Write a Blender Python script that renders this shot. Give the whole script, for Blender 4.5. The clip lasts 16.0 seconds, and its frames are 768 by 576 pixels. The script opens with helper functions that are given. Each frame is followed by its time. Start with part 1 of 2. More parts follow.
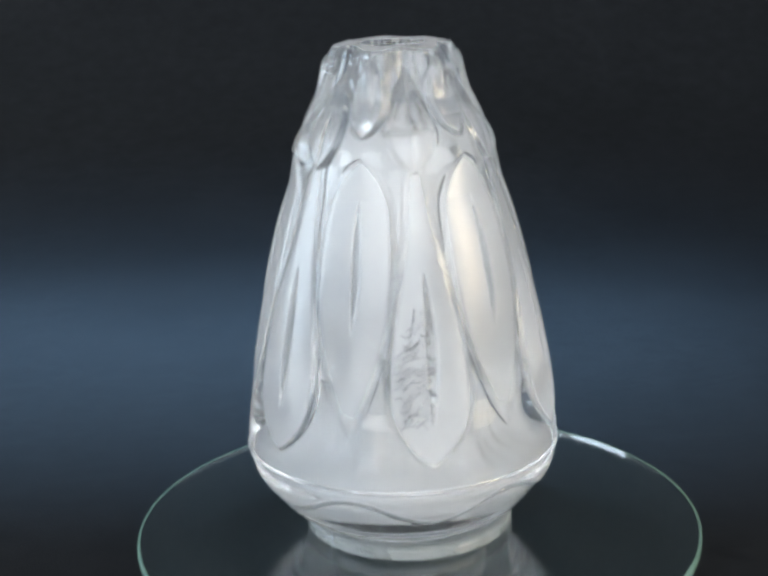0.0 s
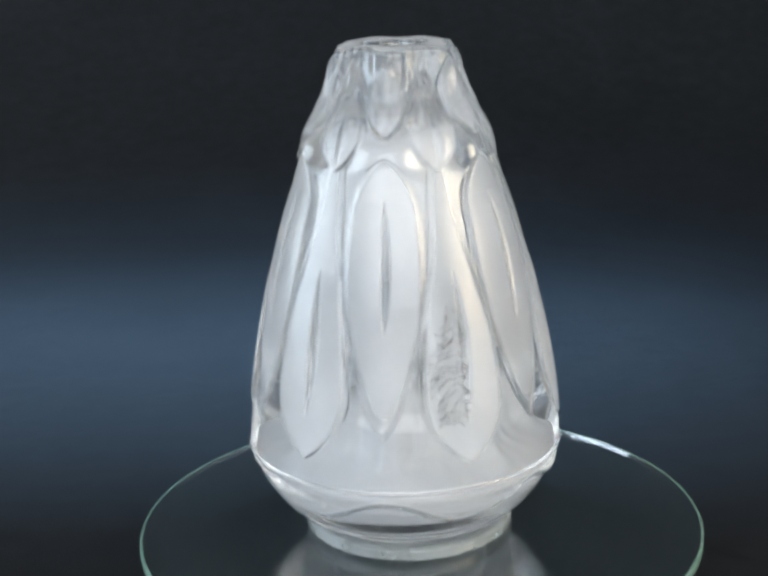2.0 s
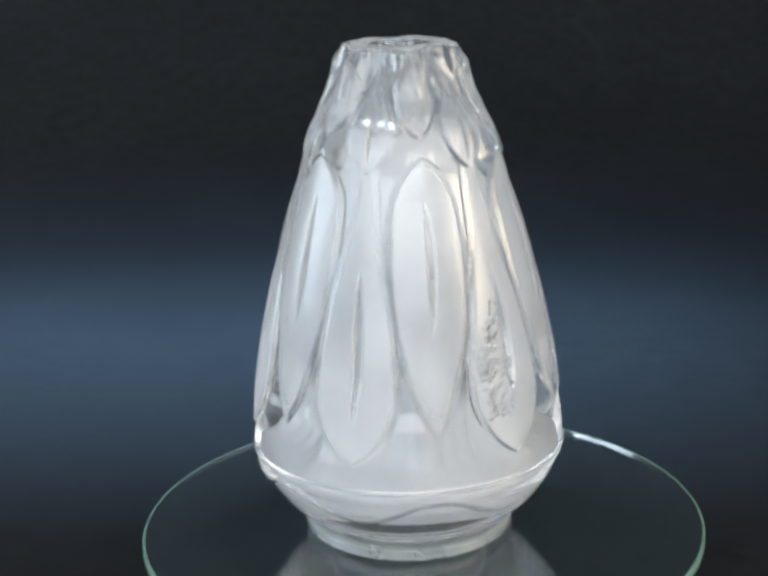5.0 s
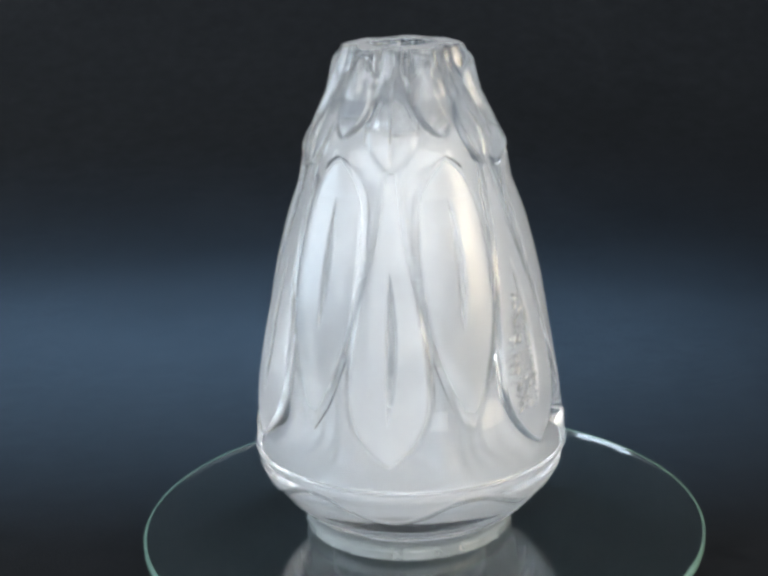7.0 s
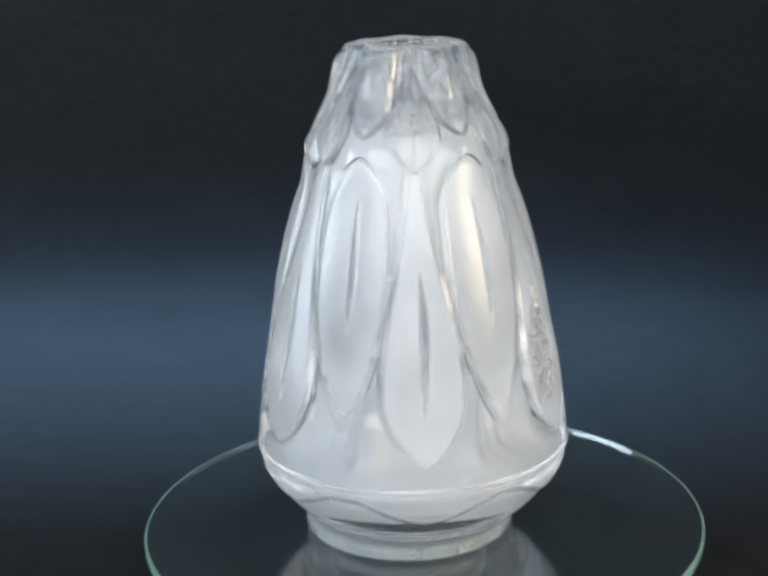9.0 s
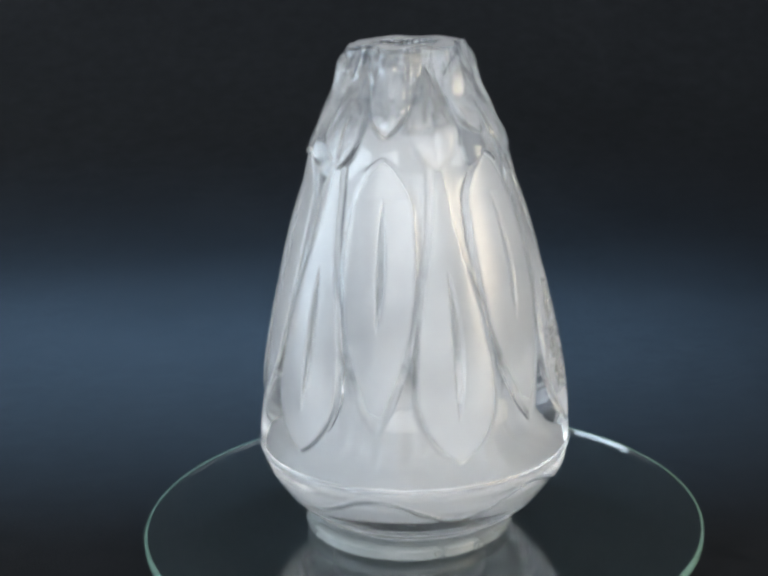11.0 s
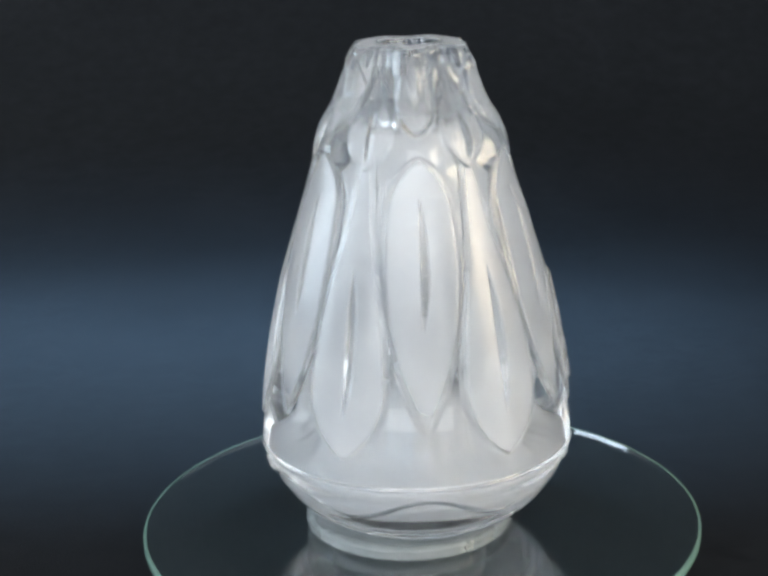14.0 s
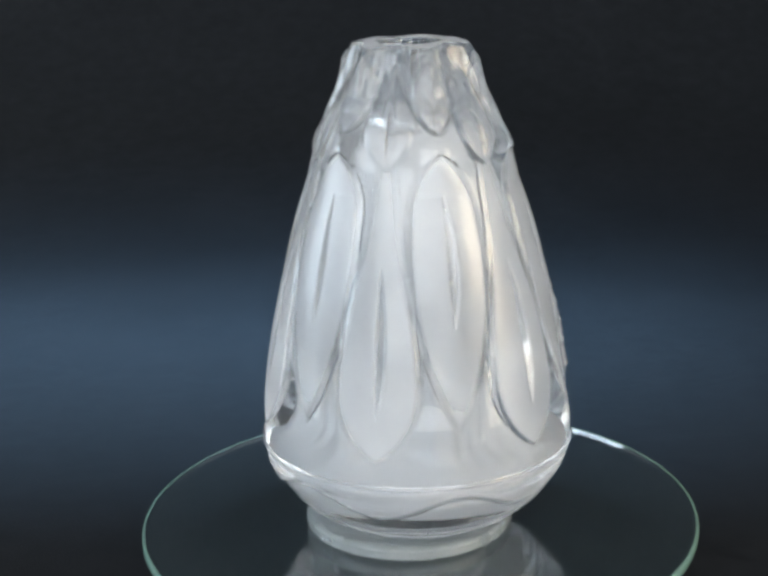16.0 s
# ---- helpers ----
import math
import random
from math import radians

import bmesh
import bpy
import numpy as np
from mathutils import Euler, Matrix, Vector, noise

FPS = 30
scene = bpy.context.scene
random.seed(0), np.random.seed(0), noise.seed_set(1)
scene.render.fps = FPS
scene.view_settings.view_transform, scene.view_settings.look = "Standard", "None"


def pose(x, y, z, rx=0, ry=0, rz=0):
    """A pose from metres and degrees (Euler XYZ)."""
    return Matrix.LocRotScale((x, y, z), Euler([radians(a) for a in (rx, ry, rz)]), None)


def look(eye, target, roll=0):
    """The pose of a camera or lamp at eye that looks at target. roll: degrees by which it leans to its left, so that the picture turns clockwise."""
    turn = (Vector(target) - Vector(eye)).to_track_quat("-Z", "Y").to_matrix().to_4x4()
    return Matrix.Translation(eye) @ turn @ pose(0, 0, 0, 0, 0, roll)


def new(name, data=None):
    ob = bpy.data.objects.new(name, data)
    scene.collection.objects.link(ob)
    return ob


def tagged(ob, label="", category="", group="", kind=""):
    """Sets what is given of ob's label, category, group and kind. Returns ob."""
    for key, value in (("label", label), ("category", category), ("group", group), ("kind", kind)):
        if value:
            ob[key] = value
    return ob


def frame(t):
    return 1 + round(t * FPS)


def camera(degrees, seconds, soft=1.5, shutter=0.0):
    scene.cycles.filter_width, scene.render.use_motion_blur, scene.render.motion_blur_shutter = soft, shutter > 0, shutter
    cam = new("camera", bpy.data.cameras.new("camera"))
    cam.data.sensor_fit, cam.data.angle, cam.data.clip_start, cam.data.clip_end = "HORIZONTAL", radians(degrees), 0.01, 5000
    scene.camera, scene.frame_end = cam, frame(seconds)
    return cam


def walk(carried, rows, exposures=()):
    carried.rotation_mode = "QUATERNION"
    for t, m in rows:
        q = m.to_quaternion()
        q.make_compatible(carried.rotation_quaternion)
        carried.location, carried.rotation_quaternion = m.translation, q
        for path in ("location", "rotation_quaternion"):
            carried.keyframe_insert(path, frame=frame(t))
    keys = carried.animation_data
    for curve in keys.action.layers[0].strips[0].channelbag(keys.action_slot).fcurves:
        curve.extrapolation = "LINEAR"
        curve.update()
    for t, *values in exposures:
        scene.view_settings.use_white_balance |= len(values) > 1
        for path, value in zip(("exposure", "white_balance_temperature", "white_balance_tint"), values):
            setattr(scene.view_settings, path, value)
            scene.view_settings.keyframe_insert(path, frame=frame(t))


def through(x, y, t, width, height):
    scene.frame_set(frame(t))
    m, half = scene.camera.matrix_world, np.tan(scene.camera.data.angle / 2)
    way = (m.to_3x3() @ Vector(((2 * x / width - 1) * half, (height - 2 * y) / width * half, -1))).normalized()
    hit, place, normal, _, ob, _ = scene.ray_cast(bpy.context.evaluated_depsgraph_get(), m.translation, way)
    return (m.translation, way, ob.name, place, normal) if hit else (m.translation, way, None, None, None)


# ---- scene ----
# The still camera: a close telephoto view, slightly from above.
cam = camera(30.1, 16.0, soft=3.4)
EYE = (0.0, -0.611, 0.2845)
AIM = (0.0, -0.611 + math.cos(0.2772), 0.2845 - math.sin(0.2772))
walk(cam, [(0.0, look(EYE, AIM, -1.16)), (16.0, look(EYE, AIM, -1.16))],
     [(0.0, 0.0), (9.0, 0.02), (11.4, -0.15), (12.6, -0.15), (14.0, -0.08), (16.0, -0.11)])

# The turning table: its axis, its speed and how far disc and vase stand off the axis.
AXIS = (0.0095, 0.0045)
SPIN = 5.88                       # degrees a second, anticlockwise from above
TURN0 = -49.8                     # azimuth of a long petal from the front, at the start
VASE_OFF, VASE_AT = 0.0049, -112.0
DISC_OFF, DISC_AT = 0.0066, -51.0
TABLE_Z = -0.030

# ---------------------------------------------------------------- light
world = bpy.data.worlds.new("room_air")
scene.world = world
world.use_nodes = True
world.node_tree.nodes["Background"].inputs[0].default_value = (0.5, 0.55, 0.62, 1)
world.node_tree.nodes["Background"].inputs[1].default_value = 0.02


def area(name, eye, target, sx, sy, watts, colour, spread=180.0):
    lamp = bpy.data.lights.new(name, "AREA")
    lamp.shape, lamp.size, lamp.size_y = "RECTANGLE", sx, sy
    lamp.energy, lamp.color, lamp.spread = watts, colour, radians(spread)
    ob = new(name, lamp)
    ob.matrix_world = look(eye, target)
    return ob


# daylight in the wide window behind the camera, a warm lamp, two added lights
area("window_light", (-0.20, -1.95, 0.85), (-0.20, 0.0, 0.70), 2.4, 1.3, 60.0, (0.905, 0.95, 1.0))
# added cool light beside the table; no window is known there
area("added_side_light", (-1.95, 0.10, 0.45), (0.0, 0.10, 0.30), 1.1, 0.9, 27.0, (0.74, 0.88, 1.0))
area("warm_lamp_light", (1.15, -0.62, 0.50), (0.0, 0.0, 0.13), 0.50, 0.90, 1.25, (1.0, 0.84, 0.60), 40.0)
# added bluish strip, out of view, that makes the blue band on the cloth
area("added_strip_light", (-0.33, 0.325, 0.34), (-0.33, 0.395, 0.0), 1.16, 0.05, 8.9, (0.35, 0.63, 0.96), 100.0)


# ---------------------------------------------------------------- materials
def nodes(name):
    m = bpy.data.materials.new(name)
    m.use_nodes = True
    t = m.node_tree
    b = t.nodes["Principled BSDF"]
    return m, t, b


def put(t, kind, **values):
    n = t.nodes.new(kind)
    for k, v in values.items():
        n.inputs[k.replace("_", " ")].default_value = v
    return n


def ramp(t, src, lo, hi, a, b):
    n = t.nodes.new("ShaderNodeValToRGB")
    n.color_ramp.elements[0].position, n.color_ramp.elements[1].position = lo, hi
    n.color_ramp.elements[0].color, n.color_ramp.elements[1].color = (*a, 1), (*b, 1)
    t.links.new(src, n.inputs[0])
    return n


def noise_tex(t, scale, detail=4.0, rough=0.6):
    c = t.nodes.new("ShaderNodeTexCoord")
    n = put(t, "ShaderNodeTexNoise", Scale=scale, Detail=detail, Roughness=rough)
    t.links.new(c.outputs["Object"], n.inputs["Vector"])
    return n


def bump(t, b, src, strength, dist):
    n = put(t, "ShaderNodeBump", Strength=strength, Distance=dist)
    t.links.new(src, n.inputs["Height"])
    t.links.new(n.outputs[0], b.inputs["Normal"])
    return n


def frosted(name, scatter, through, rough, tint=(0.86, 0.88, 0.90), ior=1.35):
    """Etched crystal: scatter is the share of light that the etched skin scatters, through the share that passes straight; the rest is bent and blurred."""
    m, t, b = nodes(name)
    out = t.nodes["Material Output"]
    n1, n2, n3 = noise_tex(t, 45.0, 5.0), noise_tex(t, 2600.0, 2.0), noise_tex(t, 320.0, 4.0)
    col = ramp(t, n1.outputs[0], 0.3, 0.7, tuple(c * 0.90 for c in tint), tint)
    t.links.new(col.outputs[0], b.inputs["Base Color"])
    b.inputs["Roughness"].default_value = rough
    b.inputs["IOR"].default_value = 1.5
    b.inputs["Coat Weight"].default_value = 0.35
    b.inputs["Coat Roughness"].default_value = rough * 0.55
    add = t.nodes.new("ShaderNodeMath")
    t.links.new(n2.outputs[0], add.inputs[0])
    t.links.new(n3.outputs[0], add.inputs[1])
    bump(t, b, add.outputs[0], 0.10, 0.0003)
    tl = t.nodes.new("ShaderNodeBsdfTranslucent")
    tl.inputs[0].default_value = (*tint, 1)
    tr = t.nodes.new("ShaderNodeBsdfTransparent")
    tr.inputs[0].default_value = (0.97, 0.98, 0.985, 1)
    gl = t.nodes.new("ShaderNodeBsdfGlass")
    gl.inputs["Color"].default_value = (0.97, 0.98, 0.985, 1)
    gl.inputs["Roughness"].default_value, gl.inputs["IOR"].default_value = rough * 0.7, ior
    mix1, mix2, mix3 = (t.nodes.new("ShaderNodeMixShader") for _ in range(3))
    mix1.inputs[0].default_value = 0.45
    t.links.new(b.outputs[0], mix1.inputs[1])
    t.links.new(tl.outputs[0], mix1.inputs[2])
    mix2.inputs[0].default_value = through / max(1e-3, 1 - scatter)
    t.links.new(gl.outputs[0], mix2.inputs[1])
    t.links.new(tr.outputs[0], mix2.inputs[2])
    wear = ramp(t, n1.outputs[0], 0.25, 0.75, (scatter * 0.85,) * 3, (min(1, scatter * 1.15),) * 3)
    t.links.new(wear.outputs[0], mix3.inputs[0])
    t.links.new(mix2.outputs[0], mix3.inputs[1])
    t.links.new(mix1.outputs[0], mix3.inputs[2])
    t.links.new(mix3.outputs[0], out.inputs["Surface"])
    return m


def crystal(name, scatter):
    """Moulded crystal: polished where the mesh's etch value is 0, acid-etched or whitened like a reflection where it is
    1.
    """
    m, t, b = nodes(name)
    out = t.nodes["Material Output"]
    etch = t.nodes.new("ShaderNodeAttribute")
    etch.attribute_name = "etch"
    n1, n2 = noise_tex(t, 60.0, 5.0), noise_tex(t, 2200.0, 2.0)
    # etched skin
    tint = (0.90, 0.915, 0.935)
    col = ramp(t, n1.outputs[0], 0.3, 0.7, tuple(c * 0.96 for c in tint), tint)
    t.links.new(col.outputs[0], b.inputs["Base Color"])
    b.inputs["Roughness"].default_value = 0.30
    b.inputs["Coat Weight"].default_value, b.inputs["Coat Roughness"].default_value = 0.08, 0.25
    bump(t, b, n2.outputs[0], 0.08, 0.0003)
    tl = t.nodes.new("ShaderNodeBsdfTranslucent")
    tl.inputs[0].default_value = (*tint, 1)
    skin_mix = t.nodes.new("ShaderNodeMixShader")
    skin_mix.inputs[0].default_value = 0.5
    t.links.new(b.outputs[0], skin_mix.inputs[1])
    t.links.new(tl.outputs[0], skin_mix.inputs[2])
    # glass whose roughness follows the etching
    gl = t.nodes.new("ShaderNodeBsdfGlass")
    gl.inputs["Color"].default_value, gl.inputs["IOR"].default_value = (0.985, 0.99, 0.992, 1), 1.52
    ro = t.nodes.new("ShaderNodeMath")
    ro.operation = "MULTIPLY"
    ro.inputs[1].default_value = 0.62
    t.links.new(etch.outputs["Fac"], ro.inputs[0])
    top = t.nodes.new("ShaderNodeMath")
    top.operation = "MINIMUM"
    top.inputs[1].default_value = 0.24
    t.links.new(ro.outputs[0], top.inputs[0])
    t.links.new(top.outputs[0], gl.inputs["Roughness"])
    share = t.nodes.new("ShaderNodeMath")
    share.operation = "MULTIPLY"
    wear = ramp(t, n1.outputs[0], 0.25, 0.75, (scatter * 0.95,) * 3, (scatter * 1.05,) * 3)
    t.links.new(etch.outputs["Fac"], share.inputs[0])
    t.links.new(wear.outputs[0], share.inputs[1])
    mix = t.nodes.new("ShaderNodeMixShader")
    t.links.new(share.outputs[0], mix.inputs[0])
    t.links.new(gl.outputs[0], mix.inputs[1])
    t.links.new(skin_mix.outputs[0], mix.inputs[2])
    t.links.new(mix.outputs[0], out.inputs["Surface"])
    return m


def dark_cloth():
    m, t, b = nodes("dark_cloth")
    n1, n2, n3 = noise_tex(t, 7.0, 5.0), noise_tex(t, 900.0, 2.0), noise_tex(t, 70.0, 6.0)
    col = ramp(t, n1.outputs[0], 0.3, 0.7, (0.0110, 0.0120, 0.0135), (0.0136, 0.0147, 0.0165))
    spots = ramp(t, n3.outputs[0], 0.35, 0.68, (0.86, 0.86, 0.86), (1.2, 1.2, 1.2))
    mul = t.nodes.new("ShaderNodeMix")
    mul.data_type, mul.blend_type = "RGBA", "MULTIPLY"
    mul.inputs[0].default_value = 1.0
    t.links.new(col.outputs[0], mul.inputs[6])
    t.links.new(spots.outputs[0], mul.inputs[7])
    t.links.new(mul.outputs[2], b.inputs["Base Color"])
    b.inputs["Roughness"].default_value = 0.62
    b.inputs["Specular IOR Level"].default_value = 0.12
    add = t.nodes.new("ShaderNodeMath")
    t.links.new(n2.outputs[0], add.inputs[0])
    t.links.new(n3.outputs[0], add.inputs[1])
    bump(t, b, add.outputs[0], 0.3, 0.0015)
    return m


def plain(name, a, b_, rough, scale=6.0, metal=0.0):
    m, t, b = nodes(name)
    n = noise_tex(t, scale, 6.0)
    col = ramp(t, n.outputs[0], 0.3, 0.7, a, b_)
    t.links.new(col.outputs[0], b.inputs["Base Color"])
    b.inputs["Roughness"].default_value, b.inputs["Metallic"].default_value = rough, metal
    bump(t, b, n.outputs[0], 0.1, 0.002)
    return m


M_CRYSTAL = crystal("moulded_crystal", 0.36)
M_HOLLOW = crystal("etched_hollow_with_shine", 0.90)
# Thin teal scatter brightens the shaded disc; there is no dust on it.
M_PLATE = frosted("hazed_plate_glass", 0.020, 0.0, 0.02, (0.55, 0.88, 1.0), 1.78)
M_EDGE = frosted("green_glass_edge", 0.32, 0.25, 0.25, (0.50, 0.80, 0.68))
M_RIDGE = frosted("crinkled_crystal", 0.20, 0.02, 0.06, (0.9, 0.9, 0.92), 1.5)
# Scatter whitens the clear coaster in place of the reflections in it.
M_COASTER = frosted("whitened_clear_glass", 0.30, 0.15, 0.03, (0.84, 0.90, 0.90), 1.5)
# Pale scatter on the clear underside stands in for bright reflections.
M_UNDER = frosted("whitened_underside", 0.75, 0.10, 0.15, (0.86, 0.90, 0.92), 1.5)
M_CLOTH = dark_cloth()
M_WALL = plain("pale_wall_paint", (0.72, 0.72, 0.72), (0.78, 0.78, 0.775), 0.8)
M_BLACK = plain("black_plastic", (0.012, 0.012, 0.013), (0.02, 0.02, 0.021), 0.45, 40.0)


# ---------------------------------------------------------------- mesh helpers
def mesh_of(name, verts, faces, mats, index=None, smooth=True, fix=True):
    me = bpy.data.meshes.new(name)
    me.from_pydata([tuple(v) for v in verts], [], faces)
    for m in mats:
        me.materials.append(m)
    if index:
        me.polygons.foreach_set("material_index", index)
    me.polygons.foreach_set("use_smooth", [smooth] * len(me.polygons))
    me.update()
    if not fix:
        return me
    bm = bmesh.new()
    bm.from_mesh(me)
    bmesh.ops.recalc_face_normals(bm, faces=bm.faces)
    bm.to_mesh(me)
    bm.free()
    return me


def child(name, me, parent, label=""):
    ob = new(name, me)
    ob.parent = parent
    if label:
        ob["label"] = label
    return ob


def lathe(rings, n, shape=None, close=True):
    """Vertices and quads of a profile turned about z; rings are (r, z); shape(r, z, azimuth) bends it."""
    verts, faces = [], []
    for r, z in rings:
        for k in range(n):
            a = 2 * math.pi * k / n
            rr, zz = shape(r, z, a) if shape else (r, z)
            verts.append((rr * math.cos(a), rr * math.sin(a), zz))
    for i in range(len(rings) - 1):
        for k in range(n):
            k2 = (k + 1) % n
            faces.append((i * n + k, i * n + k2, (i + 1) * n + k2, (i + 1) * n + k))
    if close:
        faces.append(tuple(range(n))[::-1])
        faces.append(tuple((len(rings) - 1) * n + k for k in range(n)))
    return verts, faces


def box(name, lo, hi, mat, label, kind="structure"):
    x0, y0, z0 = lo
    x1, y1, z1 = hi
    v = [(x, y, z) for x in (x0, x1) for y in (y0, y1) for z in (z0, z1)]
    f = [(0, 1, 3, 2), (4, 6, 7, 5), (0, 4, 5, 1), (2, 3, 7, 6), (0, 2, 6, 4), (1, 5, 7, 3)]
    ob = new(name, mesh_of(name, v, f, [mat], smooth=False))
    return tagged(ob, label, name.split("_")[0], kind=kind)


# ---------------------------------------------------------------- room, table cloth and backdrop
# Unseen room, added so that its pale faces bounce soft light into the glass.
def build_room():
    fz = TABLE_Z - 0.74
    box("floor", (-2.0, -2.0, fz - 0.1), (2.0, 2.0, fz), M_WALL, "plain pale grey floor, added out of view")
    box("ceiling", (-2.0, -2.0, 1.75), (2.0, 2.0, 1.85), M_WALL, "plain pale grey ceiling, added out of view")
    box("wall_north", (-2.0, 2.0, fz), (2.0, 2.1, 1.75), M_WALL, "plain pale grey wall added behind the backdrop, out of view")
    box("wall_east", (2.0, -2.0, fz), (2.1, 2.0, 1.75), M_WALL, "plain pale grey side wall, added out of view")

    def holed(name, fixed, c, half, zc, zh):
        """An unseen wall with one lit opening; fixed is the axis across the wall."""
        v, f = [], []

        def blk(a0, a1, z0, z1):
            b0 = len(v)
            for a in (a0, a1):
                for d in (-2.0, -2.1):
                    for z in (z0, z1):
                        v.append((a, d, z) if fixed == "y" else (d, a, z))
            f.extend([tuple(b0 + i for i in q) for q in ((0, 1, 3, 2), (4, 6, 7, 5), (0, 4, 5, 1), (2, 3, 7, 6), (0, 2, 6, 4), (1, 5, 7, 3))])
        blk(-2.0, c - half, fz, 1.75)
        blk(c + half, 2.0, fz, 1.75)
        blk(c - half, c + half, fz, zc - zh)
        blk(c - half, c + half, zc + zh, 1.75)
        tagged(new(name, mesh_of(name, v, f, [M_WALL], smooth=False)), "plain pale grey wall with a lit opening, added out of view", "wall", kind="structure")
    holed("wall_south", "y", -0.20, 1.22, 0.85, 0.67)
    holed("wall_west", "x", 0.10, 0.6, 0.45, 0.5)


def build_cloth():
    """Dark cloth that lies on the table and sweeps up behind it."""
    prof = [(-0.75, 0.0)]
    y0, r = 0.62, 0.6
    prof += [(-0.75 + (y0 + 0.75) * i / 40, 0.0) for i in range(1, 41)]
    prof += [(y0 + r * math.sin(a), r - r * math.cos(a)) for a in np.linspace(0.04, math.pi / 2, 24)]
    prof += [(y0 + r, r + 0.1 * i) for i in range(1, 12)]
    xs = np.linspace(-1.4, 1.4, 57)
    verts, faces = [], []
    for y, z in prof:
        for x in xs:
            d = 0.0022 * noise.noise((x * 2.2, y * 2.2, z * 2.2))
            verts.append((x, y, TABLE_Z - 0.003 + z + (d if y < 0.45 and abs(x) > 0.2 else 0)))
    n = len(xs)
    for i in range(len(prof) - 1):
        for k in range(n - 1):
            faces.append((i * n + k, i * n + k + 1, (i + 1) * n + k + 1, (i + 1) * n + k))
    ob = new("backdrop", mesh_of("backdrop", verts, faces, [M_CLOTH]))
    solid = ob.modifiers.new("thickness", "SOLIDIFY")
    solid.thickness, solid.offset = 0.002, -1
    tagged(ob, "dark blue-black cloth sweeping up behind the table", "backdrop", kind="structure")
    table = tagged(new("table"), "black table under the dark cloth", "table")
    table.location = (0, 0, TABLE_Z - 0.74)
    top = box("tabletop", (-1.4, -0.75, 0.695), (1.4, 0.62, 0.734), M_BLACK, "")
    top.parent = table
    del top["category"], top["kind"]
    v, f = lathe([(0.022, 0.0), (0.026, 0.01), (0.032, 0.66), (0.036, 0.695)], 20)
    leg = mesh_of("leg", v, f, [M_BLACK])
    for x, y in ((-1.3, -0.65), (1.3, -0.65), (-1.3, 0.52), (1.3, 0.52)):
        child("leg", leg, table).location = (x, y, 0)


build_room()
build_cloth()


# ---------------------------------------------------------------- turntable and glass disc
def build_turntable():
    base = new("turntable")
    base.location = (*AXIS, TABLE_Z - 0.003)
    tagged(base, "low black turntable base under the glass disc", "turntable")
    v, f = lathe([(0.034, 0.003), (0.036, 0.0045), (0.036, 0.016), (0.034, 0.018)], 64)
    child("housing", mesh_of("housing", v, f, [M_BLACK]), base)
    v, f = lathe([(0.028, 0.018), (0.028, 0.0268), (0.027, 0.0275)], 48)
    child("hub", mesh_of("hub", v, f, [M_BLACK]), base)


def build_disc():
    disc = new("glass_disc")
    tagged(disc, "round clear glass turntable disc with polished greenish edge", "turntable disc")
    R = 0.1291
    v, f = lathe([(R - 0.0012, -0.0052), (R - 0.0012, -0.0005)], 200)
    child("plate", mesh_of("plate", v, f, [M_PLATE], smooth=False), disc)
    v, f = lathe([(R - 0.0011, -0.0052), (R - 0.0004, -0.0052), (R, -0.0044), (R, -0.0010), (R - 0.0004, -0.0003), (R - 0.0011, -0.0003), (R - 0.0011, -0.0052)], 200, close=False)
    child("polished_edge", mesh_of("polished_edge", v, f, [M_EDGE]), disc, "pale green polished glass edge")
    return disc


def build_riser():
    ob = new("glass_coaster", None)
    tagged(ob, "thick round clear glass coaster under the vase", "glass coaster")
    R = 0.0470
    v, f = lathe([(R - 0.001, 0.0), (R, 0.0008), (R + 0.0004, 0.0018), (R - 0.0004, 0.0030), (R + 0.0003, 0.0042), (R - 0.0002, 0.0054), (R - 0.0016, 0.0060), (R - 0.0055, 0.0060), (R - 0.0065, 0.0052), (R - 0.012, 0.0052)], 360,
                 lambda r, z, a: (r + 0.00012 * math.sin(23 * a + 900 * z) * math.sin(5 * a + 1.0) + 0.00008 * math.sin(41 * a - 600 * z), z))
    child("plate", mesh_of("plate", v, f, [M_COASTER]), ob)
    return ob


# ---------------------------------------------------------------- vase
STEP = math.radians(60)
OUT = [(0.0385, 0.0064), (0.0405, 0.0067), (0.0410, 0.0080), (0.0412, 0.0092), (0.0440, 0.0098), (0.0470, 0.0110), (0.0530, 0.0150), (0.0600, 0.0218), (0.0655, 0.0300), (0.0680, 0.0370),
       (0.0693, 0.0430), (0.0697, 0.0460), (0.0694, 0.0508), (0.0679, 0.0626), (0.0659, 0.0743), (0.0635, 0.0859), (0.0614, 0.0974), (0.0593, 0.1087),
       (0.0571, 0.1200), (0.0546, 0.1311), (0.0518, 0.1421), (0.0488, 0.1530), (0.0452, 0.1638), (0.0416, 0.1745),
       (0.0390, 0.1830), (0.0346, 0.1957), (0.0300, 0.2061), (0.0260, 0.2158), (0.0255, 0.2188), (0.0242, 0.2200)]
OUT_Z = [q[1] for q in OUT]
OUT_R = [q[0] for q in OUT]
A_AZ, B_AZ = -math.pi / 2, -math.pi / 2 + STEP / 2      # long petals, and the upper row between them


def skin(z):
    return np.interp(z, OUT_Z, OUT_R)


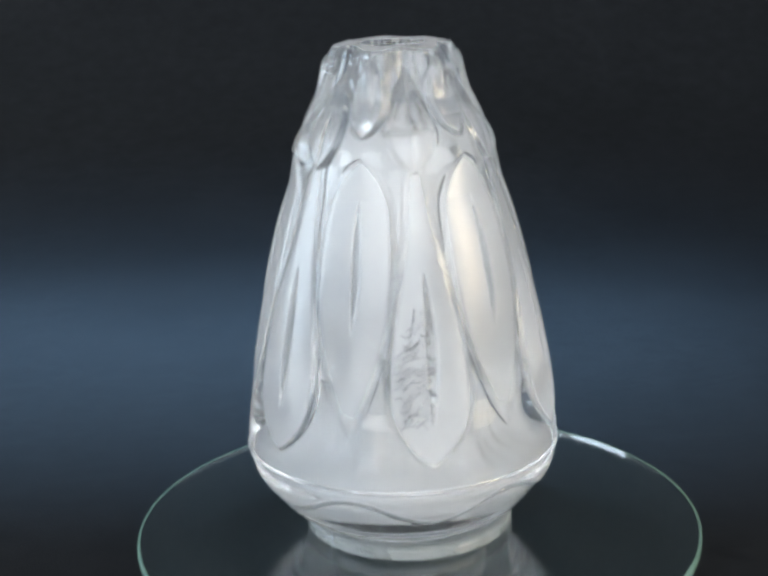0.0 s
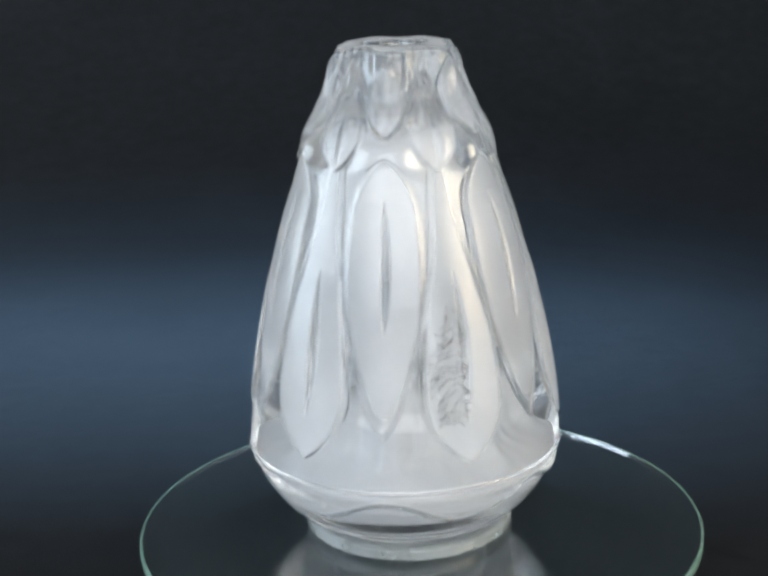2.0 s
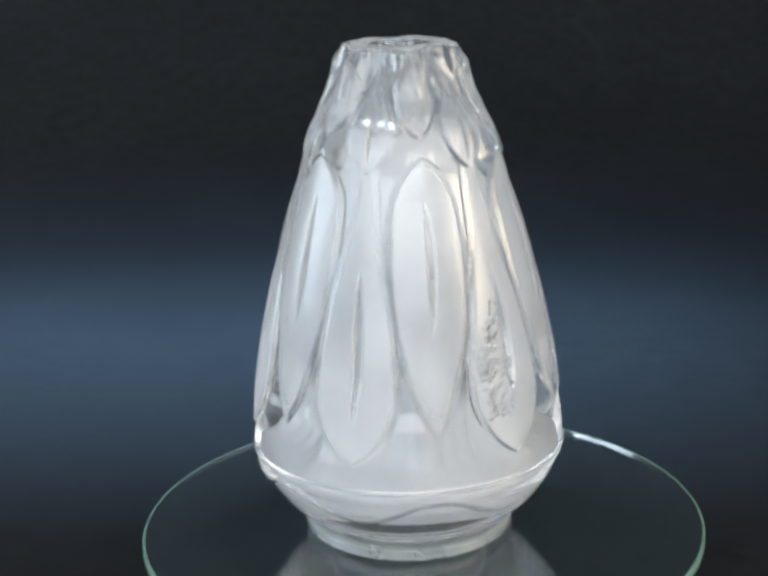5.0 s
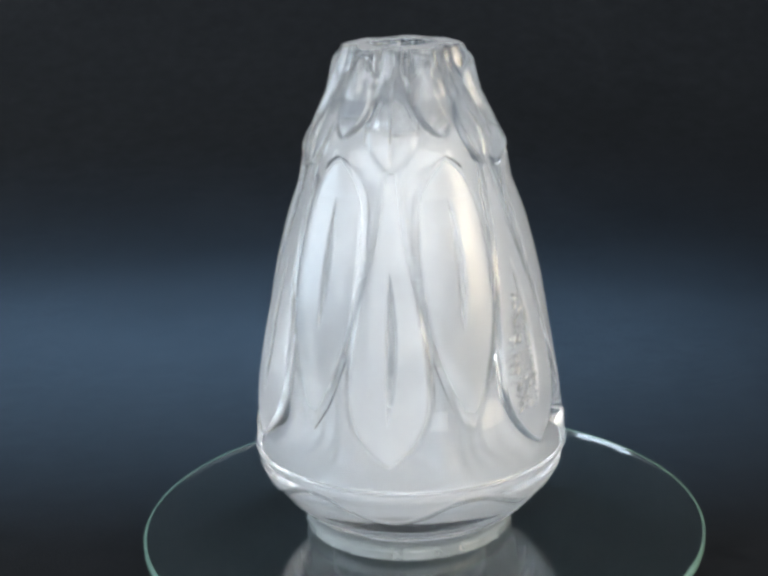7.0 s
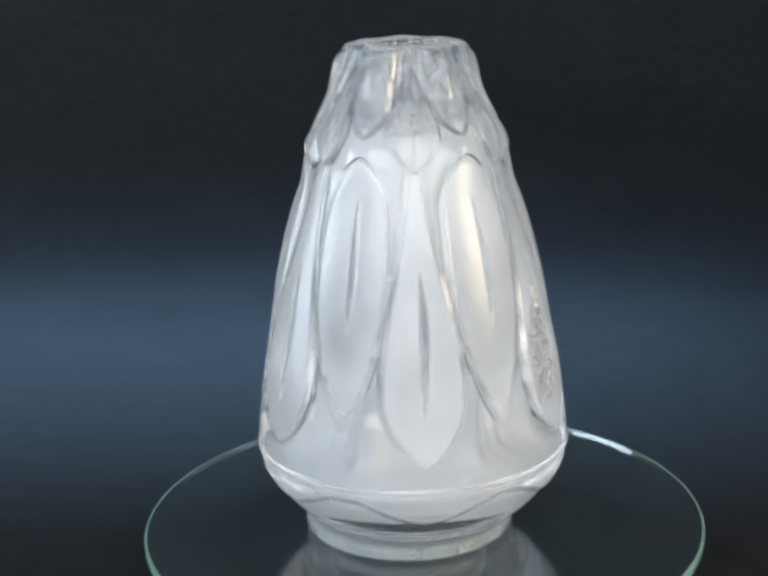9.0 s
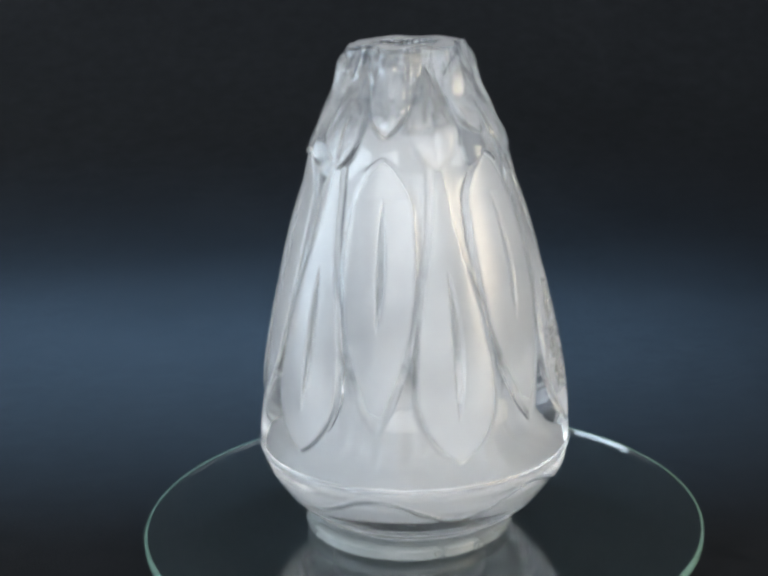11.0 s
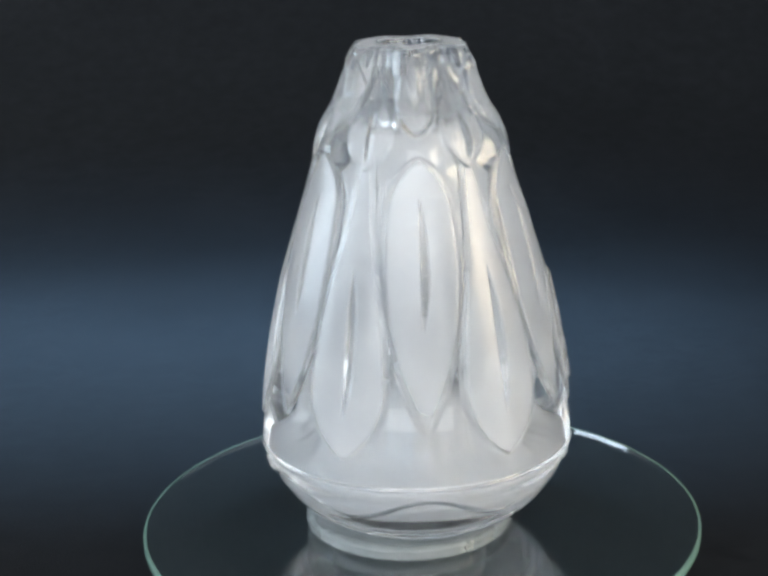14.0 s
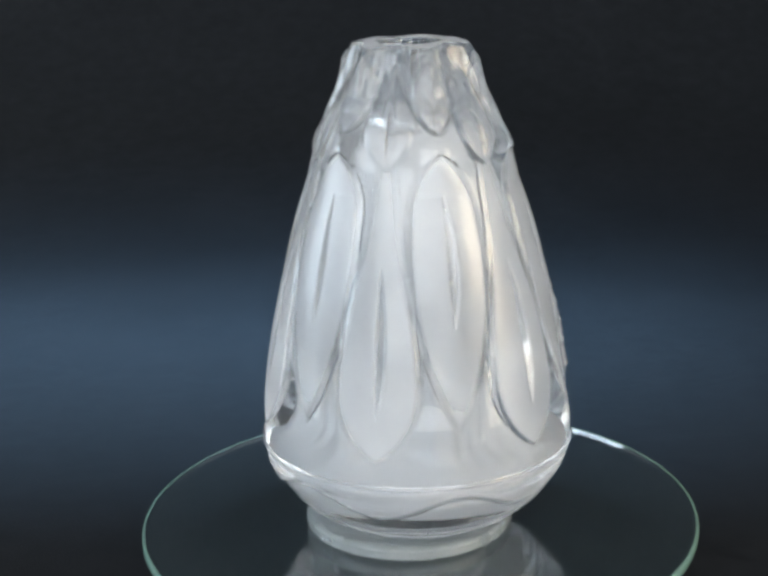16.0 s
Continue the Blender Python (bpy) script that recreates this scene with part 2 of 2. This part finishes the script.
# Petals from tip to top: start and end height, half angles, lift over the core, furrow (from, to, depth, half angle), etching, length of the point and of the round head
PETALS = {
    "A": (A_AZ, 0.0544, 0.1740, (17, 17, 17, 17, 17, 16.9, 16.4, 15.6, 14.4, 13, 11.4, 9.8, 8.6, 8, 7.5, 6),
          (0.0008, 0.0018, 0.0024, 0.0023, 0.0016, 0.0008, 0.0004, 0.0003, 0.0003), (0.15, 0.66, 0.0026, 2.3), (1, 1, 1, 1, 0.95, 0.9, 0.85), 0.25, 0.02),
    "B": (B_AZ, 0.0660, 0.1775, (4, 6, 9, 12, 14.4, 16.4, 17.6, 18.6, 19.2, 19.2, 19, 18.5, 18),
          (0.0003, 0.0005, 0.0008, 0.0011, 0.0015, 0.0018, 0.0016, 0.0008), (0.38, 0.86, 0.0021, 2.3), (0.7, 0.8, 0.95, 1, 1, 0.95, 0.85), 0.12, 0.20),
    "D": (A_AZ, 0.1705, 0.2090, (18, 18, 18, 18, 17.5, 17, 16, 15, 14, 13),
          (0.0010, 0.0022, 0.0023, 0.0016, 0.0009, 0.0005, 0.0002), (0.08, 0.62, 0.0015, 3.6), (0.65, 0.62, 0.55, 0.45, 0.38, 0.32), 0.50, 0.45),
    "C": (B_AZ, 0.1840, 0.2160, (17.5, 17.5, 17.5, 17.5, 17.5, 17, 16, 14.5, 12.5, 10),
          (0.0024, 0.0034, 0.0034, 0.0026, 0.0018, 0.0009, 0.0002), (0, 0, 0, 1), (0.65, 0.72, 0.70, 0.6, 0.42, 0.32), 0.50, 0.40),
}
# How far the wall draws in (-) or swells (+) by height, under the long petals and between them
SHAPE_Z = (0.010, 0.030, 0.045, 0.120, 0.139, 0.148, 0.1546, 0.161, 0.1677, 0.174, 0.1805, 0.1868, 0.193, 0.1993, 0.2056, 0.212, 0.2165)
SHAPE_A = (-0.0012, -0.0010, 0, 0, -0.0008, -0.0011, -0.0012, -0.0011, -0.0007, -0.0012, -0.0011, -0.0011, -0.0020, -0.0026, -0.0023, -0.0019, -0.0012)
SHAPE_B = (-0.0010, -0.0008, 0, 0, -0.0006, -0.0009, -0.0013, -0.0016, -0.0003, 0.0009, 0.0005, -0.0012, -0.0029, -0.0032, -0.0020, -0.0001, 0.0)
COLS = 1080                                             # columns of the moulded skin, a third of a degree each


def spread(values, u):
    """The values at u, evenly spaced from 0 to 1 and joined by a soft curve."""
    fine = np.interp(np.linspace(0, 1, 241), np.linspace(0, 1, len(values)), values)
    half = 240 // len(values) // 2 * 2
    soft = np.convolve(np.pad(fine, half, mode="edge"), np.hanning(2 * half + 1) / np.hanning(2 * half + 1).sum(), "valid")
    return np.interp(u, np.linspace(0, 1, 241), soft)


def smooth(x):
    x = np.clip(x, 0, 1)
    return x * x * (3 - 2 * x)


def moulded_skin():
    """The vase's outer face as a grid: places, normals, etching and which petal owns each spot."""
    lens = np.concatenate([[0], np.cumsum(np.hypot(np.diff(OUT_R), np.diff(OUT_Z)))])
    rows = 500
    run = np.linspace(0, lens[-1], rows)
    prof_r, prof_z = np.interp(run, lens, OUT_R), np.interp(run, lens, OUT_Z)
    for _ in range(10):                                 # rounds the corners of the profile
        prof_r[1:-1] = (prof_r[:-2] + 2 * prof_r[1:-1] + prof_r[2:]) / 4
        prof_z[1:-1] = (prof_z[:-2] + 2 * prof_z[1:-1] + prof_z[2:]) / 4
    long_r = prof_r.copy()
    for _ in range(380):                                # and its long flank still more
        long_r[1:-1] = (long_r[:-2] + 2 * long_r[1:-1] + long_r[2:]) / 4
    flank = smooth((prof_z - 0.050) / 0.012) * (1 - smooth((prof_z - 0.205) / 0.008))
    prof_r = prof_r + (long_r - prof_r) * flank
    az = A_AZ + 2 * np.pi * np.arange(COLS) / COLS
    a, r0, z = np.broadcast_arrays(az[None, :], prof_r[:, None], prof_z[:, None])
    over_b = 0.5 + 0.5 * np.cos(6 * (a - B_AZ))
    r0 = r0 + np.interp(z, SHAPE_Z, SHAPE_B) * over_b + np.interp(z, SHAPE_Z, SHAPE_A) * (1 - over_b)
    neck = smooth((z - 0.187) / 0.03)
    hexa = np.cos(6 * (a - B_AZ))
    r = r0 + 0.0020 * neck * hexa + 0.00042 * smooth((z - 0.196) / 0.010) * np.cos(30 * a) * (0.6 + 0.4 * np.cos(7 * a))
    zz = z - 0.0012 * neck * (0.5 + 0.5 * hexa) * smooth((z - 0.214) / 0.004)
    above = smooth((z - 0.060) / 0.02)
    best = np.full(a.shape, -0.0008) * above
    best = best + 0.0034 * smooth((z - 0.166) / 0.010) * (1 - smooth((z - 0.186) / 0.012)) * (0.5 + 0.5 * hexa) ** 1.5
    # low values haze the clear glass, standing in for bright surroundings seen in it
    etch = (0.06 + 0.19 * smooth((z - 0.078) / 0.03) - 0.08 * smooth((z - 0.186) / 0.01)) * smooth((z - 0.046) / 0.004) * (1 - 0.25 * smooth((z - 0.160) / 0.006) * (1 - smooth((z - 0.178) / 0.008)))
    owner = np.full(a.shape, -1)
    for n, (mid, z0, z1, widths, lift, furrow, etched, point, crown) in enumerate(PETALS.values()):
        da = np.mod(a - mid + STEP / 2, STEP) - STEP / 2
        u = (z - z0) / (z1 - z0)
        uc = np.clip(u, 0, 1)
        tip = (1 - (1 - np.clip(uc / point, 0, 1)) ** 2) ** 0.75
        head = np.sqrt(1 - (1 - np.clip((1 - uc) / crown, 1e-3, 1)) ** 2) ** 1.35
        w = np.radians(spread(widths, uc)) * tip * head
        d = (w - np.abs(da)) * r
        inside = (u > 0) & (u < 1) & (d > 0)
        v = da / np.maximum(w, 1e-4)
        rise = spread(lift, u) * (0.10 + 0.90 * smooth(d / 0.0038)) * (0.70 + 0.30 * (1 - v * v))
        f0, f1, depth, half = furrow
        mark = etch + (spread(etched, u) - etch) * smooth(d / 0.0044)
        if depth:
            s = np.sin(np.pi * np.clip((u - f0) / (f1 - f0), 0, 1)) ** 0.7
            q = np.clip(1 - np.abs(np.degrees(da)) / (half * s * np.where(da > 0, 1.6, 0.32) + 0.2), 0, 1)
            rise = rise - depth * s * q ** 1.2
            mark = mark * (1 - 0.5 * s * smooth(q * 1.6))
        win = inside & ((owner < 0) | (rise >= best))
        best = np.where(win, rise, best)
        etch = np.where(win, mark, etch)
        owner = np.where(win, n, owner)
    # the etched skirt under the seam, with a scalloped lower edge
    low = 0.0330 - 0.0052 * np.cos(6 * (a - A_AZ))
    band = smooth((z - low) / 0.0006) * smooth((0.0443 - z) / 0.0006)
    best = best + 0.0016 * smooth((z - low) / 0.0009) * smooth((0.0434 - z) / 0.009)
    best = best - 0.0013 * np.exp(-((z - low) / 0.0008) ** 2) + 0.0008 * np.exp(-((z - 0.0438) / 0.0008) ** 2)
    # the 0.07 term whitens the clear foot in place of reflected light
    etch = np.maximum(etch, np.maximum(np.maximum(0.50 * band, 0.07 * smooth((z - 0.011) / 0.003) * (z < 0.044)), np.exp(-((z - 0.0440) / 0.0007) ** 2)))
    owner = np.where((z > 0.0268) & (z < 0.0456), 4, owner)
    best = best + 0.00045 * np.sin(2 * np.pi * (z - 0.0098) / 0.0034) * smooth((z - 0.0098) / 0.002) * (1 - smooth((z - 0.019) / 0.003))
    owner = np.where(z > 0.2168, 5, owner)
    r = r + best
    p = np.stack([r * np.cos(a), r * np.sin(a), zz], -1)
    along = np.gradient(p, axis=0)
    round_ = np.roll(p, -1, 1) - np.roll(p, 1, 1)
    nrm = np.cross(round_, along)
    nrm /= np.maximum(np.linalg.norm(nrm, axis=-1, keepdims=True), 1e-12)
    return p, nrm, etch, owner


def patch(name, pts, nrm, etch, faces, mats, index=None):
    """A mesh with given normals and etching, of those vertices that its faces use."""
    used, inv = np.unique(np.array(faces).ravel(), return_inverse=True)
    me = bpy.data.meshes.new(name)
    me.from_pydata(pts[used].tolist(), [], inv.reshape(-1, 4).tolist())
    for m in mats:
        me.materials.append(m)
    if index is not None:
        me.polygons.foreach_set("material_index", index)
    me.polygons.foreach_set("use_smooth", [True] * len(me.polygons))
    at = me.attributes.new("etch", "FLOAT", "POINT")
    at.data.foreach_set("value", etch[used].astype(np.float32))
    me.update()
    me.normals_split_custom_set_from_vertices(nrm[used].tolist())
    return me


INNER = [(0.0122, 0.2192), (0.0112, 0.2165), (0.0108, 0.2080), (0.0108, 0.1960), (0.0110, 0.1850), (0.0118, 0.1800), (0.0165, 0.1778), (0.0196, 0.1740), (0.0222, 0.1640), (0.0262, 0.1480),
         (0.0300, 0.1310), (0.0330, 0.1120), (0.0340, 0.0920), (0.0325, 0.0740), (0.0310, 0.0620), (0.0310, 0.0500), (0.0340, 0.0440), (0.0415, 0.0400), (0.0438, 0.0350), (0.0428, 0.0310), (0.0380, 0.0280), (0.0250, 0.0268), (0.0080, 0.0265)]


def build_vase():
    vase = new("glass_vase")
    tagged(vase, "clear and frosted crystal vase with overlapping petals on glass coaster", "vase")
    p, nrm, etch, owner = moulded_skin()
    rows = p.shape[0]
    i, k = np.meshgrid(np.arange(rows - 1), np.arange(COLS), indexing="ij")
    k2 = (k + 1) % COLS
    quads = np.stack([i * COLS + k, i * COLS + k2, (i + 1) * COLS + k2, (i + 1) * COLS + k], -1)
    own = owner[:-1, :]
    # columns of the sextant round each kind's middle, for one petal of each
    flat, fn, fe = p.reshape(-1, 3), nrm.reshape(-1, 3), etch.ravel()
    sext = COLS // 6
    labels = {"A": "long frosted petal with a furrow along its middle", "B": "broad frosted petal of the upper row",
              "D": "small frosted petal below the neck", "C": "small frosted petal at the neck"}
    for n, (kind, spec) in enumerate(PETALS.items()):
        mid = 0 if spec[0] == A_AZ else sext // 2
        cols = np.arange(mid - sext // 2, mid + sext // 2) % COLS
        sel = quads[:, cols][own[:, cols] == n]
        turn = Matrix.Rotation(-spec[0], 3, "Z")
        tm = np.array(turn)
        me = patch("petal", flat @ tm.T, fn @ tm.T, fe, sel, [M_CRYSTAL])
        for q in range(6):
            ob = child("petal", me, vase, labels[kind])
            ob.rotation_euler = (0, 0, spec[0] + q * STEP)
    child("skirt", patch("skirt", flat, fn, fe, quads[own == 4], [M_CRYSTAL]), vase, "frosted band with a scalloped lower edge")
    zq = p[:-1, :, 2]
    free = own == -1
    child("body", patch("body", flat, fn, fe, quads[free & (zq > 0.035) & (zq < 0.15)], [M_CRYSTAL]), vase, "thick polished clear crystal between the petals")
    child("foot", patch("foot", flat, fn, fe, quads[free & (zq < 0.035)], [M_CRYSTAL]), vase, "clear rounded crystal foot")
    child("neck_ring", patch("neck_ring", flat, fn, fe, quads[own == 5], [M_CRYSTAL]), vase, "polished fluted neck below the lip")
    cols = np.arange(COLS // 6)
    gap = quads[:, cols][(free & (zq >= 0.15))[:, cols]]
    me = patch("facet", flat, fn, fe, gap, [M_CRYSTAL])
    for q in range(6):
        child("facet", me, vase, "polished clear facet above a petal").rotation_euler = (0, 0, q * STEP)

    # lip, hollow and underside close the glass
    n = COLS
    lip = p[-1]
    lr, la = np.hypot(lip[:, 0], lip[:, 1]), np.arctan2(lip[:, 1], lip[:, 0])
    rings = [lip]
    for s in (0.35, 0.7):
        rr = lr * (1 - s) + INNER[0][0] * s
        rings.append(np.stack([rr * np.cos(la), rr * np.sin(la), lip[:, 2] * (1 - s) + INNER[0][1] * s + 0.0004], -1))
    fine = []
    for (r0, z0), (r1, z1) in zip(INNER[:-1], INNER[1:]):
        fine += [(r0 + (r1 - r0) * s, z0 + (z1 - z0) * s) for s in (0, 0.34, 0.67)]
    fine.append(INNER[-1])
    fr, fz = np.array(fine).T.copy()
    for _ in range(5):
        fr[1:-1] = (fr[:-2] + 2 * fr[1:-1] + fr[2:]) / 4
    for r, z in zip(fr, fz):
        low = min(1.0, max(0.0, (0.125 - z) / 0.05)) * min(1.0, max(0.0, (z - 0.036) / 0.010))
        rr = r + 0.0036 * low * np.cos(6 * (la - B_AZ)) + 0.0010 * low * np.sin(12 * la + 40 * z) + 0.0003 * low * np.sin(30 * la - 25 * z) + 0.0004 * np.cos(18 * la) * (z > 0.182)
        rings.append(np.stack([rr * np.cos(la), rr * np.sin(la), np.full(n, z)], -1))
    v = np.concatenate(rings)
    f = [(a * n + b, a * n + (b + 1) % n, (a + 1) * n + (b + 1) % n, (a + 1) * n + b) for a in range(len(rings) - 1) for b in range(n)]
    f.append(tuple((len(rings) - 1) * n + b for b in range(n)))
    me = mesh_of("hollow", v, f, [M_HOLLOW], fix=False)
    va = np.arctan2(v[:, 1], v[:, 0])
    fade = 0.072 + 0.007 * np.cos(6 * (va - B_AZ)) + 0.003 * np.sin(5 * va + 1.0)
    at = me.attributes.new("etch", "FLOAT", "POINT")
    # upper dome: a bright reflection put into the etch value of polished glass
    dome_shine = smooth((v[:, 2] - 0.110) / 0.045) * (1 - smooth((v[:, 2] - 0.1785) / 0.002))
    rim = smooth((np.hypot(v[:, 0], v[:, 1]) - 0.0124) / 0.002) * (v[:, 2] > 0.215)
    bore = smooth((v[:, 2] - 0.180) / 0.003)
    at.data.foreach_set("value", np.maximum((1 - smooth((v[:, 2] - fade) / 0.020)), 0.10 * (1 - bore) + 0.85 * dome_shine + 0.65 * rim).astype(np.float32))
    child("hollow", me, vase, "fluted hollow of the vase, frosted near its floor, upper reflection put in as etching")
    b = p[0]
    br, ba = np.hypot(b[:, 0], b[:, 1]), np.arctan2(b[:, 1], b[:, 0])
    rings = [np.stack([br * s * np.cos(ba), br * s * np.sin(ba), b[:, 2] + dz], -1) for s, dz in ((0.02, 0.0030), (0.5, 0.0026), (0.8, 0.0016), (0.9, 0.0002), (1.0, 0.0))]
    v = np.concatenate(rings)
    f = [(a * n + c, a * n + (c + 1) % n, (a + 1) * n + (c + 1) % n, (a + 1) * n + c) for a in range(4) for c in range(n)]
    f.append(tuple(c for c in range(n))[::-1])
    child("underside", mesh_of("underside", v, f, [M_UNDER], fix=False), vase, "clear underside, whitened in place of bright reflections")
    build_artefact_patch(vase)
    return vase


def build_artefact_patch(vase):
    """Small slanting ridges added on one long petal, like a feather: an image artefact, not moulding."""
    rng = random.Random(5)
    verts, faces = [], []
    mid = A_AZ + STEP
    for row in range(22):
        s = row / 21
        z = 0.0740 + 0.045 * s
        wide = 11.0 * math.sin(math.pi * min(1, 0.18 + 0.75 * s)) ** 0.8 * (1 - 0.35 * s)
        for side in (-1, 1):
            n = 3 if side < 0 else 1
            for c in range(n):
                if rng.random() < 0.12:
                    continue
                a0 = -3.0 + side * (0.4 + wide * (c / 3.0)) + rng.uniform(-1.2, 1.2)
                a1 = a0 + side * wide / 3.0 * rng.uniform(0.7, 1.5)
                za = z + rng.uniform(-0.0012, 0.0012)
                zb = za - 0.0030 * rng.uniform(-0.1, 1.3) * (1 if side < 0 else 0.6)
                base = len(verts)
                for q in range(5):
                    g = q / 4
                    a = mid + math.radians(a0 + (a1 - a0) * g)
                    zz = za + (zb - za) * g + 0.0004 * math.sin(g * 5 + row)
                    h = 0.0013 * math.sin(math.pi * (0.15 + 0.7 * g))
                    r = float(skin(zz)) + float(spread(PETALS["A"][4], (zz - PETALS["A"][1]) / (PETALS["A"][2] - PETALS["A"][1])))
                    for dz, dr in ((0.0010, -0.0009), (0.0, h), (-0.0009, -0.0009)):
                        verts.append(((r + dr) * math.cos(a), (r + dr) * math.sin(a), zz + dz))
                for q in range(4):
                    b = base + q * 3
                    faces += [(b, b + 3, b + 4, b + 1), (b + 1, b + 4, b + 5, b + 2), (b, b + 2, b + 5, b + 3)]
                faces += [(base, base + 1, base + 2), (base + 12, base + 14, base + 13)]
    child("artefact_patch", mesh_of("artefact_patch", verts, faces, [M_RIDGE]), vase, "added feathered patch of small ridges that copies an image artefact")["kind"] = "stuff"


build_turntable()
DISC = build_disc()
COASTER = build_riser()
VASE = build_vase()


# ---------------------------------------------------------------- the turning
def motions():
    times = [float(s) for s in range(17)]
    lean = Matrix.Rotation(radians(-0.6), 4, "Y")       # the vase stands a little out of plumb
    tilt = Matrix.Rotation(radians(-0.65), 4, "Y")      # and the disc lies a little out of level
    for thing, off, at, y, z, turn in ((VASE, VASE_OFF, VASE_AT, 0.0015, 0.0, TURN0), (DISC, DISC_OFF, DISC_AT, 0.0038, 0.0004, 0.0), (COASTER, 0.0, 0.0, -0.0010, 0.0004, 0.0)):
        rows = []
        for t in times:
            a = radians(at + SPIN * t)
            spot = pose(AXIS[0] + off * math.cos(a), y + off * math.sin(a), z)
            sway = Matrix.Rotation(radians(0.3), 4, Vector((math.cos(radians(SPIN * t)), math.sin(radians(SPIN * t)), 0)))
            rows.append((t, spot @ (lean @ sway if thing is VASE else tilt if thing is DISC else Matrix()) @ pose(0, 0, 0, 0, 0, turn + SPIN * t)))
        walk(thing, rows)


motions()
